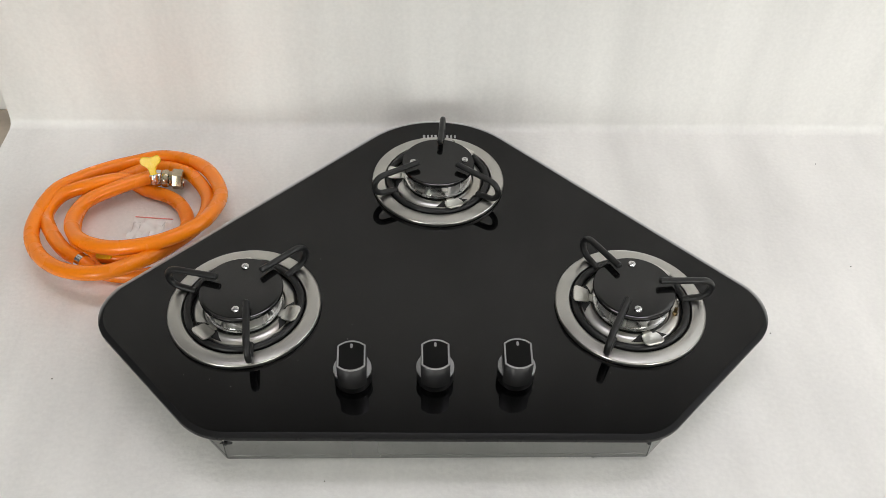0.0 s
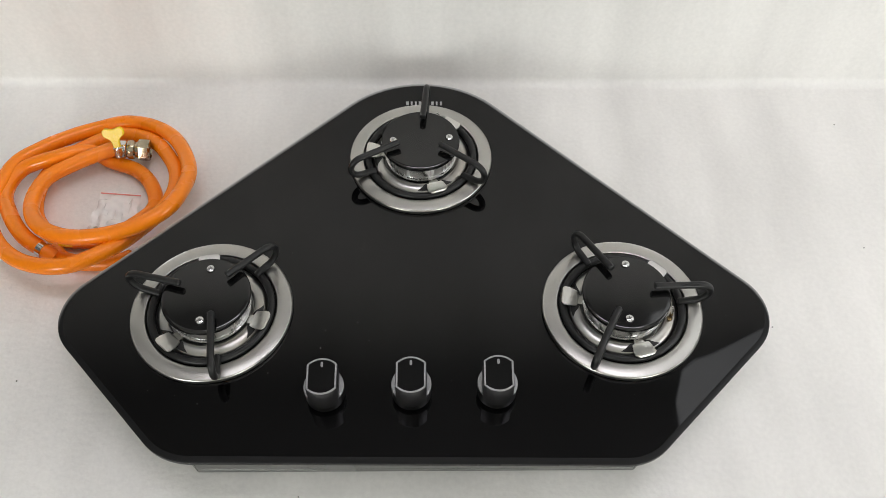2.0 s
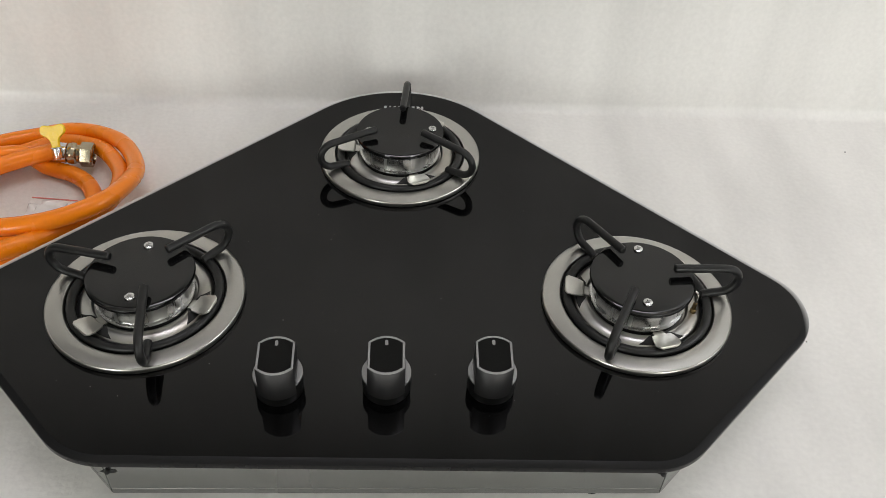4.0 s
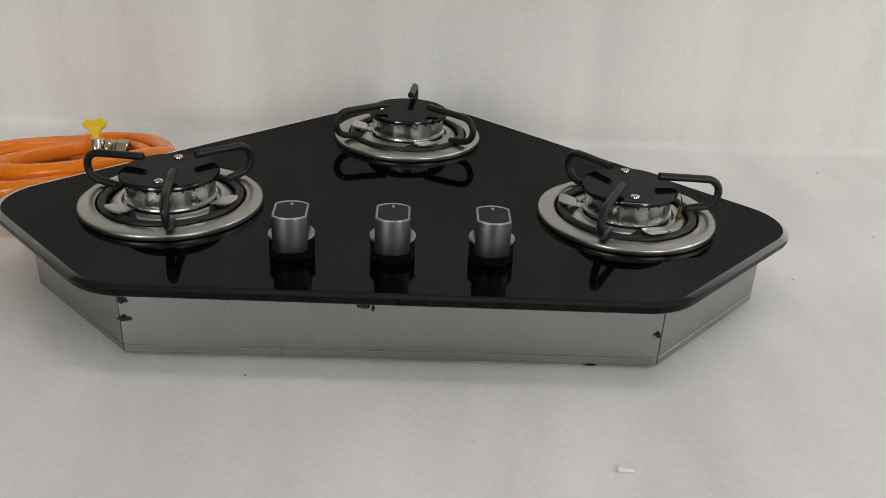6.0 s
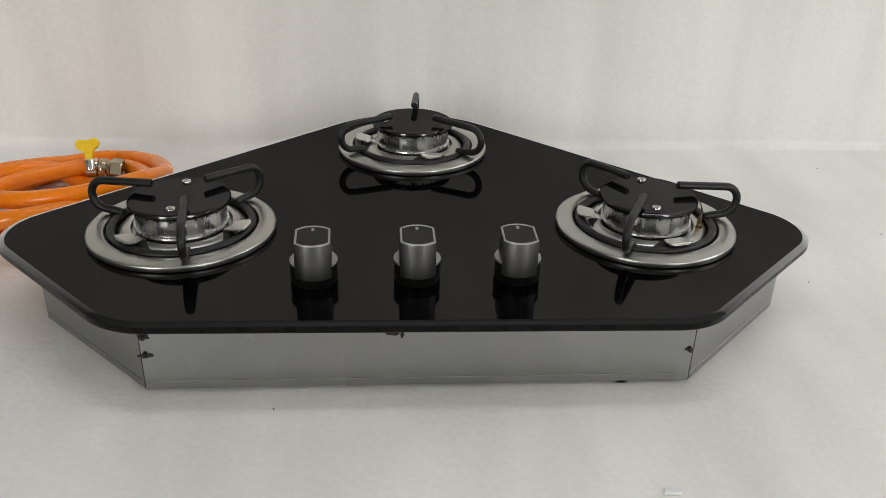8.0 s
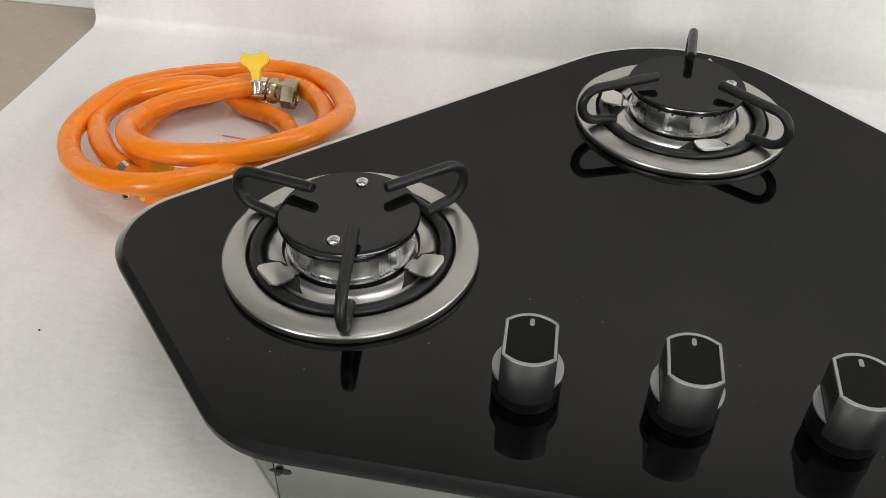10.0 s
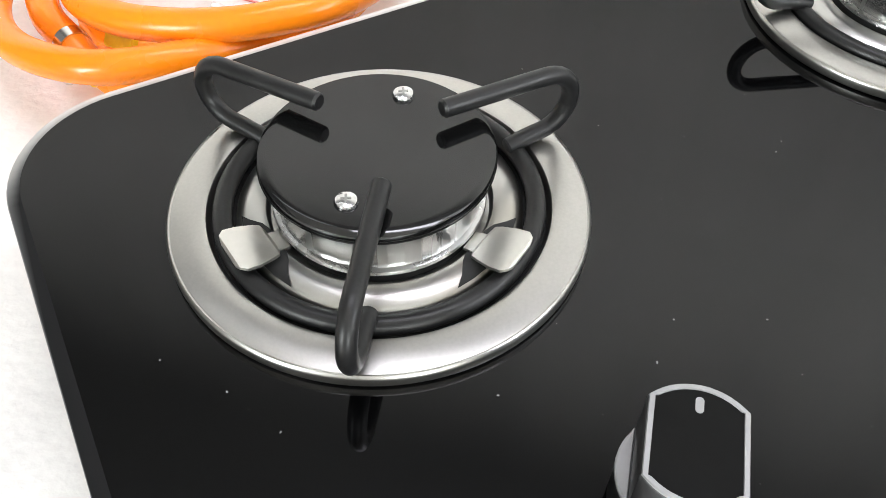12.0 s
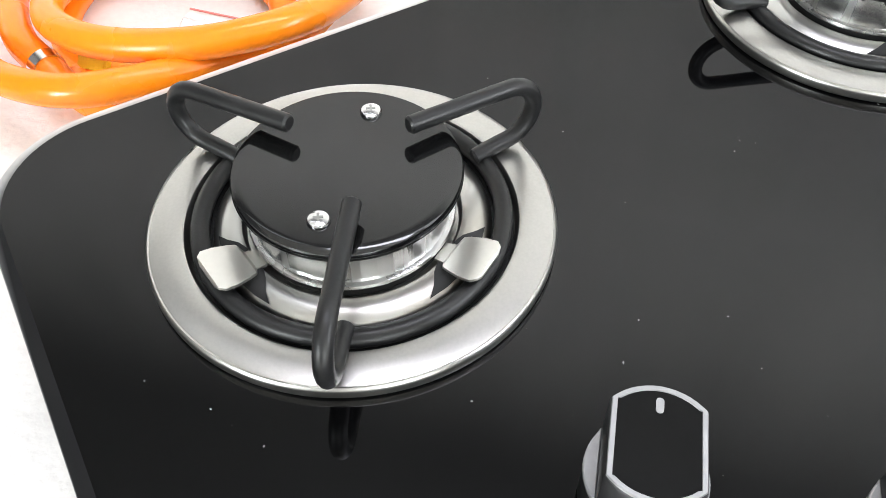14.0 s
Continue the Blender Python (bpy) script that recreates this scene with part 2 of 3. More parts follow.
def smooth_path(points, per=10, closed=False):
    """Catmull-Rom through the points."""
    p = [Vector(q) for q in points]
    out = []
    n = len(p)
    for i in range(n if closed else n - 1):
        a, b, c, d = (p[(i + k) % n] if closed else p[min(max(i + k, 0), n - 1)] for k in (-1, 0, 1, 2))
        for s in range(per):
            t = s / per
            out.append(0.5 * (2 * b + (c - a) * t + (2 * a - 5 * b + 4 * c - d) * t * t + (3 * b - a - 3 * c + d) * t ** 3))
    if not closed:
        out.append(p[-1])
    return out


def tube(path, radius, sides=20, closed=False, round_end=0.25):
    """A round rod along a path, with slightly rounded ends."""
    bm = bmesh.new()
    n = len(path)
    tang = []
    for i in range(n):
        a = path[(i - 1) % n] if closed or i else path[0]
        b = path[(i + 1) % n] if closed or i < n - 1 else path[-1]
        tang.append((b - a).normalized())
    up = Vector((0, 0, 1)) if abs(tang[0].z) < 0.9 else Vector((1, 0, 0))
    u = tang[0].cross(up).normalized()
    stations = []
    for i in range(n):
        u = (u - tang[i] * u.dot(tang[i])).normalized()
        stations.append((path[i], u.copy(), tang[i].cross(u), radius))
    if not closed:
        e = radius * round_end
        p, a, b, _ = stations[0]
        stations[0] = (p + tang[0] * e, a, b, radius)
        stations.insert(0, (p, a, b, radius - e))
        p, a, b, _ = stations[-1]
        stations[-1] = (p - tang[-1] * e, a, b, radius)
        stations.append((p, a, b, radius - e))
    rings = []
    for p, a, b, r in stations:
        rings.append([bm.verts.new(p + r * (math.cos(2 * math.pi * k / sides) * a + math.sin(2 * math.pi * k / sides) * b)) for k in range(sides)])
    for i in range(len(rings) - (0 if closed else 1)):
        a, b = rings[i], rings[(i + 1) % len(rings)]
        for k in range(sides):
            j = (k + 1) % sides
            bm.faces.new((a[k], a[j], b[j], b[k]))
    if not closed:
        bm.faces.new(rings[0])
        bm.faces.new(rings[-1])
    return bm


def rounded(corners, radii, steps=10):
    """A polygon with its corners rounded, counter-clockwise."""
    out = []
    n = len(corners)
    for i in range(n):
        p, a, b = Vector(corners[i]), Vector(corners[i - 1]), Vector(corners[(i + 1) % n])
        u, v = (a - p).normalized(), (b - p).normalized()
        half = math.acos(max(-1, min(1, u.dot(v)))) / 2
        r = radii[i]
        c = p + (u + v).normalized() * (r / math.sin(half))
        t0, t1 = p + u * (r / math.tan(half)) - c, p + v * (r / math.tan(half)) - c
        a0 = math.atan2(t0.y, t0.x)
        da = (math.atan2(t1.y, t1.x) - a0 + math.pi) % (2 * math.pi) - math.pi
        for k in range(steps + 1):
            s = a0 + da * k / steps
            out.append(c + r * Vector((math.cos(s), math.sin(s))))
    return out


def prism(outline, levels, cap=True):
    """Stacks copies of an outline: levels are (inset, height)."""
    n = len(outline)
    normals = []
    for i in range(n):
        d = Vector(outline[(i + 1) % n]) - Vector(outline[i - 1])
        normals.append(Vector((-d.y, d.x)).normalized())
    bm = bmesh.new()
    rings = [[bm.verts.new((*(Vector(outline[i]) + normals[i] * inset), z)) for i in range(n)] for inset, z in levels]
    for a, b in zip(rings, rings[1:]):
        for k in range(n):
            j = (k + 1) % n
            bm.faces.new((a[k], a[j], b[j], b[k]))
    if cap:
        bm.faces.new(rings[0])
        bm.faces.new(rings[-1])
    return bm


# ---- the room ----
def structure(name, bm, mat, label):
    return tagged(part(name, bm, mat, None, label), kind="structure")


structure("floor", box(5.0, 5.2, 0.1, (0.0, -1.0, -0.80)), TAN, "plain floor of the room")
structure("ceiling", box(5.0, 5.2, 0.1, (0.0, -1.0, 2.65)), PAINT, "plain white painted ceiling")
# Unseen higher up; its painted fall-off of light shows in the glass reflection.
structure("wall_north", box(5.0, 0.1, 3.55, (0.0, 0.637, 0.975)), WALL_FALLOFF, "plain wall, light fall-off with height painted into its colour")
structure("wall_south", box(5.0, 0.1, 3.55, (0.0, -3.55, 0.975)), ROOM, "plain painted wall")
# Unseen; the dark left side mirrored by the bevel is put into its colour.
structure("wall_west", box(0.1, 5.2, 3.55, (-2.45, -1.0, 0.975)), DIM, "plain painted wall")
structure("wall_east", box(0.1, 5.2, 3.55, (2.45, -1.0, 0.975)), PAINT, "plain painted wall with the window")
pane = [Vector(p) for p in ((0.531, 0.975), (0.545, 0.930), (0.575, 0.905), (0.650, 0.797), (0.690, 0.755), (1.90, 0.755), (1.90, 2.30), (0.68, 2.30), (0.64, 1.45), (0.600, 1.285), (0.553, 1.130))]
tagged(part("window_1", prism(pane, [(0, 0.0), (0, 0.003)]), DAYLIT, None, "bright frosted window with a slanted curtain edge", pose(0, 0.582, 0, 90, 0, 0)), kind="structure")
high_pane = [Vector(p) for p in ((-2.0, 1.705), (-0.85, 1.72), (-0.85, 2.30), (-2.0, 2.30))]
tagged(part("window_2", prism(high_pane, [(0, 0.0), (0, 0.003)]), DAYLIT, None, "bright frosted high window", pose(0, 0.582, 0, 90, 0, 0)), kind="structure")
structure("table_top", box(3.2, 1.25, 0.03, (0.3, -0.04, -0.0185), 0.002), TAN, "tan board under the white foam sheet")


def foam_sheet():
    """One sheet that lies on the table and turns up the wall in a soft crease."""
    bm = bmesh.new()
    x0, x1, nx = -0.566, 1.55, 150
    profile = []
    for k in range(70):
        profile.append((-0.66 + 1.196 * k / 69, 0.0))
    for k in range(1, 8):
        a = math.pi / 2 * k / 8
        profile.append((0.536 + 0.012 * math.sin(a), 0.012 * (1 - math.cos(a))))
    for k in range(50):
        profile.append((0.548, 0.012 + 0.420 * k / 49))
    grid = []
    for i in range(nx + 1):
        f = i / nx
        x = x0 + (x1 - x0) * f
        col = []
        for j, (y, z) in enumerate(profile):
            skew = 0.008 * x
            fold = noise.noise((x * 5.0, y * 0.5, z * 1.5)) * 0.6 + noise.noise((x * 16.0, 3.0, z * 2.0)) * 0.4
            wall = max(0.0, min(1.0, (z - 0.002) / 0.06))
            yy = y + (skew + 0.0060 * fold) * (1 if j >= 60 else max(0, (j - 50) / 10)) * (0.25 + 0.75 * wall)
            lift = 0.0012 * max(0.0, noise.noise((x * 4.0, y * 4.0, 7.0))) if z == 0 else 0.0
            near = max(abs(x - 0.0) - 0.50, abs(y - 0.25) - 0.33)
            lift *= max(0.0, min(1.0, near / 0.08))
            xx = x + (0.075 * min(z, 0.4) + 0.004 * noise.noise((2.0, y * 6, z * 6))) * max(0.0, 1 - i / 6)
            col.append(bm.verts.new((xx, yy, z * (1 + 0.10 * noise.noise((x * 2.0, 5.0, 1.0))) + lift)))
        grid.append(col)
    for i in range(nx):
        for j in range(len(profile) - 1):
            bm.faces.new((grid[i][j], grid[i + 1][j], grid[i + 1][j + 1], grid[i][j + 1]))
    bmesh.ops.delete(bm, geom=[v for v in bm.verts if not v.link_faces], context="VERTS")
    ob = tagged(part("foam_sheet", bm, FOAM, None, "white packing foam sheet over table and wall", angle=80), category="foam sheet")
    thick = ob.modifiers.new("thickness", "SOLIDIFY")
    thick.use_rim = False
    thick.thickness, thick.offset = 0.002, 1.0 if ob.data.polygons[10].normal.z < 0 else -1.0
    return ob


foam_sheet()

# ---- the gas hob ----
ZG = 0.0662
hob = tagged(new("gas_hob"), "black glass three-burner corner gas hob on foam", "gas hob")
CORNERS = [(-0.2131, 0.0239), (0.2061, 0.0223), (0.3588, 0.1728), (0.0042, 0.5267), (-0.3544, 0.1698)]
outline = rounded(CORNERS, [0.060, 0.052, 0.051, 0.114, 0.050], 16)
glass = part("glass_top", prism(outline, [(0.0014, ZG - 0.0078), (0.0004, ZG - 0.0070), (0.0, ZG - 0.0060), (0.0, ZG - 0.0018)], True), SIDE, hob, "dark ground side of the glass", angle=50)
part("glass_bevel", prism(outline, [(0.0, ZG - 0.0018), (0.0007, ZG - 0.0010), (0.0053, ZG - 0.00005)], False), BEVEL, glass, "polished grey bevel round the glass", angle=50)
part("glass_surface", prism(outline, [(0.0053, ZG - 0.0020), (0.0053, ZG)], True), GLASS, glass, "glossy black glass surface", angle=4)

BASE = [(-0.1957, 0.0384), (0.2032, 0.0411), (0.3097, 0.1472), (0.3097, 0.1832), (0.0200, 0.4650), (-0.0160, 0.4640), (-0.2977, 0.1855), (-0.2972, 0.1375)]
Z0, Z1 = 0.0032, ZG - 0.0076


def base_panel(a, b):
    """One sheet-metal side of the base, with its folded bottom lip."""
    a, b = Vector((*a, 0)), Vector((*b, 0))
    d = (b - a).normalized()
    inward = Vector((-d.y, d.x, 0))
    length = (b - a).length - 0.0008
    bm = bmesh.new()
    prof = [(0.0, Z1), (0.0, Z0 + 0.0074), (0.0005, Z0 + 0.0069), (0.0, Z0 + 0.0064), (0.0, Z0 + 0.0008), (0.0006, Z0), (0.016, Z0), (0.016, Z0 + 0.0012), (0.002, Z0 + 0.0012), (0.0012, Z0 + 0.002), (0.0012, Z1)]
    ends = []
    for s in (0.0004, length):
        ends.append([bm.verts.new(a + d * s + inward * w + Vector((0, 0, z))) for w, z in prof])
    m = len(prof)
    for k in range(m):
        bm.faces.new((ends[0][k], ends[0][(k + 1) % m], ends[1][(k + 1) % m], ends[1][k]))
    bm.faces.new(ends[0])
    bm.faces.new(ends[1])
    return bm


for i in range(len(BASE)):
    part("base_panel", base_panel(BASE[i], BASE[(i + 1) % len(BASE)]), ZINC, hob, "galvanised sheet-metal side panel", angle=25)
inner = rounded([(-0.175, 0.053), (0.185, 0.055), (0.290, 0.155), (0.003, 0.445), (-0.274, 0.150)], [0.01] * 5, 3)
part("base_tray", prism(inner, [(0, Z0 + 0.004), (0, Z0 + 0.006)]), ZINC, hob)
gasket = rounded([(-0.202, 0.0325), (0.206, 0.0350), (0.324, 0.1500), (0.008, 0.480), (-0.314, 0.148)], [0.02, 0.02, 0.02, 0.05, 0.02], 6)
part("gasket", prism(gasket, [(0, ZG - 0.0100), (0, ZG - 0.0079)]), SOOT, hob, "black sealing strip under the glass")
foot = lathe([(0, 0.0), (0.008, 0.0), (0.0095, 0.0015), (0.0095, 0.0062), (0.0, 0.0062)], 24)
foot = part("rubber_foot", foot, PLASTIC, hob, "black rubber foot", Matrix.Translation((0.153, 0.051, 0.0002)))
for fx, fy in ((-0.145, 0.072), (0.284, 0.167), (-0.272, 0.160), (0.003, 0.440)):
    again(foot, Matrix.Translation((fx, fy, 0.0002)))


def pan_screw(r=0.0041):
    """Pan-head screw with a cross recess."""
    bm = lathe([(r, 0.0), (r, 0.0006), (r * 0.88, 0.0015), (r * 0.55, 0.0021), (0, 0.0023)], 20)
    return bm


def screw_cross(r=0.0041):
    bm = bmesh.new()
    for turn in (0, 90):
        bmesh.ops.create_cube(bm, size=1, matrix=pose(0, 0, 0.00222 + turn * 1e-6, 0, 0, turn + 20) @ Matrix.Diagonal((r * 0.85, r * 0.2, 0.0003, 1)))
    return bm


base_screw = part("base_screw", pan_screw(0.0020), SOOT, hob, "dark screw head", pose(-0.1930, 0.0377, 0.0330, 90, 0, 0))
again(base_screw, pose(-0.1925, 0.0377, 0.0475, 90, 0, 0))
again(base_screw, pose(0.2002, 0.0404, 0.0310, 90, 0, 0))


def blob(seed, sx, sy, sz):
    bm = bmesh.new()
    bmesh.ops.create_icosphere(bm, subdivisions=3, radius=1)
    for v in bm.verts:
        v.co *= 1 + 0.45 * noise.noise(v.co * 1.6 + Vector((seed, 0, 0)))
        v.co = Vector((v.co.x * sx, v.co.y * sy, v.co.z * sz))
    return bm


for seed, bx, by, bz, sx, sz in ((3.0, -0.1925, 0.0384, 0.0480, 0.0045, 0.0022), (5.0, -0.1918, 0.0384, 0.0325, 0.0055, 0.0018), (9.0, 0.1979, 0.0411, 0.0312, 0.0018, 0.0009), (7.0, -0.0189, 0.0393, 0.0485, 0.0042, 0.0018), (8.0, -0.0119, 0.0393, 0.0470, 0.0012, 0.0024)):
    part("sealant_blob", blob(seed, sx, 0.0012, sz), SOOT, hob, "black smear of sealant", Matrix.Translation((bx, by, bz)))


def prong_path():
    """A hairpin of rod: from the ring outwards, round, and back over the cap."""
    pts = [Vector((0.0530, 0, 0.0085)), Vector((0.0590, 0, 0.0097)), Vector((0.0645, 0, 0.0104))]
    for k in range(13):
        a = -math.pi / 2 + math.pi * k / 12
        pts.append(Vector((0.0679 + 0.0128 * math.cos(a), 0, 0.0236 + 0.0130 * math.sin(a))))
    for k in range(1, 7):
        pts.append(Vector((0.0679 - (0.0679 - 0.0245) * k / 6, 0, 0.0366 + 0.0024 * k / 6)))
    return pts


def tab_mesh():
    """A bent sheet tab: a sloping neck, a flat wide blade and a short lip folded down."""
    stations = [(0.0385, 0.0042, 0.0076), (0.0426, 0.0048, 0.0084), (0.0440, 0.0078, 0.0104), (0.0465, 0.0088, 0.0111), (0.0520, 0.0101, 0.0122), (0.0563, 0.0102, 0.0131), (0.0583, 0.0084, 0.0133), (0.0590, 0.0058, 0.0124)]
    bm = bmesh.new()
    rows = [[bm.verts.new((r, y, z - d)) for d in (0.0, 0.0013) for y in (-w, w)] for r, w, z in stations]
    for a, b in zip(rows, rows[1:]):
        bm.faces.new((a[0], a[1], b[1], b[0]))
        bm.faces.new((a[2], b[2], b[3], a[3]))
        bm.faces.new((a[0], b[0], b[2], a[2]))
        bm.faces.new((a[1], a[3], b[3], b[1]))
    for q in (rows[0], rows[-1]):
        bm.faces.new((q[0], q[1], q[3], q[2]))
    return bm


TRAY = [(0.0412, 0.0077), (0.0432, 0.0081), (0.0470, 0.0073), (0.0500, 0.0058)]


def slot_mesh(side):
    """A dark cut in the tray beside a tab, wider towards the rim."""
    bm = bmesh.new()
    rows = []
    for k, (r, z) in enumerate(TRAY):
        near, far = math.atan2(0.0050, r), math.atan2(0.0050, r) + 0.03 + 0.09 * k
        rows.append([bm.verts.new((r * math.cos(side * a), r * math.sin(side * a), z + 0.0002)) for a in (near, 0.5 * (near + far), far)])
    for a, b in zip(rows, rows[1:]):
        for i in (0, 1):
            bm.faces.new((a[i], a[i + 1], b[i + 1], b[i]))
    return bm


SIZE = 0.984


def burner(x, y, prongs, paddles, screws, igniter=None):
    """Drip ring, tray, head, cap, pan support, tabs and screws of one burner."""
    at = Matrix.Translation((x, y, ZG)) @ Matrix.Scale(SIZE, 4)
    ring = lathe([(0.0740, 0.0002), (0.0760, 0.0003), (0.0767, 0.0010), (0.0769, 0.0022), (0.0769, 0.0040), (0.0766, 0.0051), (0.0759, 0.0057), (0.0753, 0.0055), (0.0747, 0.0057), (0.0690, 0.0063), (0.0640, 0.0068), (0.0626, 0.0064), (0.0616, 0.0050), (0.0612, 0.0010), (0.0608, 0.0006)], 128)
    ring = part("drip_ring", ring, STEEL, hob, "brushed steel ring round a burner", at)
    part("recess", lathe([(0.0614, 0.0008), (0.0480, 0.0006), (0.0, 0.0006)], 64), SOOT, ring, "black recess under the pan support")
    tray = lathe([(0.0300, 0.0030), (0.0398, 0.0034), (0.0402, 0.0062), (0.0412, 0.0074), (0.0432, 0.0078), (0.0470, 0.0070), (0.0505, 0.0052), (0.0522, 0.0034), (0.0526, 0.0010)], 96)
    tray = part("tray", tray, HEATED, hob, "shiny dished steel tray", at)
    for a in paddles:
        part("tab", tab_mesh(), TAB, tray, "bent steel tab", pose(0, 0, 0, 0, 0, a), angle=25)
        for side in (-1, 1):
            part("slot", slot_mesh(side), SOOT, tray, "dark cut beside the tab", pose(0, 0, 0, 0, 0, a))
    head = lathe([(0.0300, 0.0076), (0.0382, 0.0080), (0.0387, 0.0088), (0.0384, 0.0100), (0.0370, 0.0106), (0.0358, 0.0108), (0.0358, 0.0232), (0.0376, 0.0236), (0.0376, 0.0260), (0.0300, 0.0260)], 96)
    head = part("burner_head", head, CAST, hob, "polished aluminium burner head", at)
    part("flame_band", lathe([(0.0369, 0.0105), (0.0370, 0.0237)], 40), CAST, head, "faceted band of the burner head", pose(0, 0, 0, 0, 0, 5), angle=6)
    part("throat", lathe([(0.0370, 0.0026), (0.0370, 0.0082)], 48), SOOT, head, "dark gap below the head")
    port = part("flame_port", box(0.0012, 0.0016, 0.0022), SOOT, head, "", pose(0.0378, 0, 0.0250))
    for k in range(1, 24):
        a = 2 * math.pi * k / 24
        again(port, pose(0.0378 * math.cos(a), 0.0378 * math.sin(a), 0.0250, 0, 0, math.degrees(a)))
    cap = lathe([(0.0, 0.0261), (0.0385, 0.0261), (0.0408, 0.0266), (0.0415, 0.0278), (0.0415, 0.0290), (0.0409, 0.0304), (0.0396, 0.0312), (0.0375, 0.0315), (0.0, 0.0316)], 96)
    cap = part("burner_cap", cap, ENAMEL, hob, "glossy black enamelled cap", at)
    for sx, sy in screws:
        part("screw", pan_screw(), SCREW, cap, "chrome cross-head screw", Matrix.Translation(((sx - x) / SIZE, (sy - y) / SIZE, 0.0314)))
        part("cross_recess", screw_cross(), ZINC, cap, "", Matrix.Translation(((sx - x) / SIZE, (sy - y) / SIZE, 0.0314)))
    wire = [Vector((0.0568 * math.cos(2 * math.pi * k / 72), 0.0568 * math.sin(2 * math.pi * k / 72), 0.0058)) for k in range(72)]
    support = part("pan_support", tube(wire, 0.0036, 14, True), IRON, hob, "black wire pan support ring", at)
    first = None
    for a, aside in prongs:
        m = pose(0, 0, 0, 0, 0, a) @ Matrix.Translation((0, aside, 0))
        if first is None:
            first = part("prong", tube(prong_path(), 0.0034, 16), IRON, support, "", m)
        else:
            again(first, m)
    if igniter:
        ix, iy = igniter
        ig = part("igniter", lathe([(0, 0.004), (0.0024, 0.004), (0.0026, 0.006), (0.0026, 0.0100), (0.0018, 0.0110), (0.0017, 0.0170), (0, 0.0170)], 16), BRASS, hob, "brass and steel ignition electrode", at @ Matrix.Translation((ix, iy, 0)))
        part("electrode", tube(smooth_path([(0, 0, 0.017), (0, 0, 0.024), (-0.0006, 0, 0.0280), (-0.003, 0, 0.0305)], 4), 0.0009, 8), CHROME, ig)


burner(-0.1896, 0.1717, ((165, -0.0015), (45.5, -0.0015), (-82.5, 0.0068)), (-130.5, -17.5, 99.5), ((-0.1892, 0.1997), (-0.1905, 0.1440)))
burner(0.1972, 0.1754, ((121.5, 0), (4.0, 0), (-117, 0)), (171.5, -75.5, 46.5), ((0.1993, 0.2059), (0.1958, 0.1466)), (0.0425, -0.0150))
burner(0.0045, 0.3638, ((85.5, 0), (-153.5, 0), (-34, 0)), (177.5, -70.5, 51.5), ((-0.0240, 0.3619), (0.0345, 0.3661)), (0.0200, 0.0400))


def arc_outline(r, w, steps=14):
    """A circle of radius r with flats at x = +-w, counter-clockwise."""
    a = math.acos(w / r)
    out = []
    for k in range(steps + 1):
        t = a + (math.pi - 2 * a) * k / steps
        out.append(Vector((r * math.cos(t), r * math.sin(t))))
    for k in range(steps + 1):
        t = math.pi + a + (math.pi - 2 * a) * k / steps
        out.append(Vector((r * math.cos(t), r * math.sin(t))))
    return out


def knob():
    out = arc_outline(0.0176, 0.0132)
    top = 0.0362
    body = part("knob", prism(out, [(0.0008, 0.0074), (0.0, 0.0082), (0.0, top - 0.0014), (0.0003, top - 0.0008)]), KNOB, hob, "brushed gunmetal control knob", angle=40)
    rim = prism(out, [(0.0003, top - 0.0008), (0.0005, top), (0.0018, top), (0.0020, top - 0.0006)], False)
    part("rim", rim, SILVER, body, "silver bevelled rim")
    part("face", prism(out, [(0.0018, top - 0.0010), (0.0018, top - 0.0004)]), PLASTIC, body, "black face of the knob")
    part("pointer", prism(rounded([(-0.0011, 0.0088), (0.0011, 0.0088), (0.0011, 0.0136), (-0.0011, 0.0136)], [0.00108] * 4, 5), [(0, top - 0.0008), (0, top - 0.0002)]), SILVER, body, "silver pointer line")
    part("collar", lathe([(0, 0.0003), (0.0169, 0.0003), (0.0173, 0.0010), (0.0173, 0.0160), (0.0, 0.0160)], 48), PLASTIC, body, "black plastic collar")
    a = math.acos(0.0132 / 0.0176)
    moon = [Vector((0.0176 * math.cos(-a + 2 * a * k / 12), 0.0176 * math.sin(-a + 2 * a * k / 12))) for k in range(13)]
    one = part("ledge", prism(moon, [(0, 0.0161), (0, 0.0174), (0.0004, 0.0178)]), SILVER, body, "silver crescent ledge")
    again(one, pose(0, 0, 0, 0, 0, 180), body)
    return body


first = knob()
first.matrix_basis = pose(-0.0765, 0.0865, ZG, 0, 0, 2.3)
for kx, ky, turn in ((-0.0001, 0.0883, 0.5), (0.0755, 0.0898, -0.5)):
    copy_thing(first, pose(kx, ky, ZG, 0, 0, turn))

# maker's mark as plain bars, and dust on the glass
for k in range(9):
    if k not in (4,):
        part("mark_bar", box(0.0020 if k % 3 else 0.0030, 0.0058, 0.0002, (0, 0, 0.0002)), PRINT, glass, "plain grey printed bar", pose(-0.0118 + 0.0047 * k, 0.4465, ZG, 0, 0, 0.5))

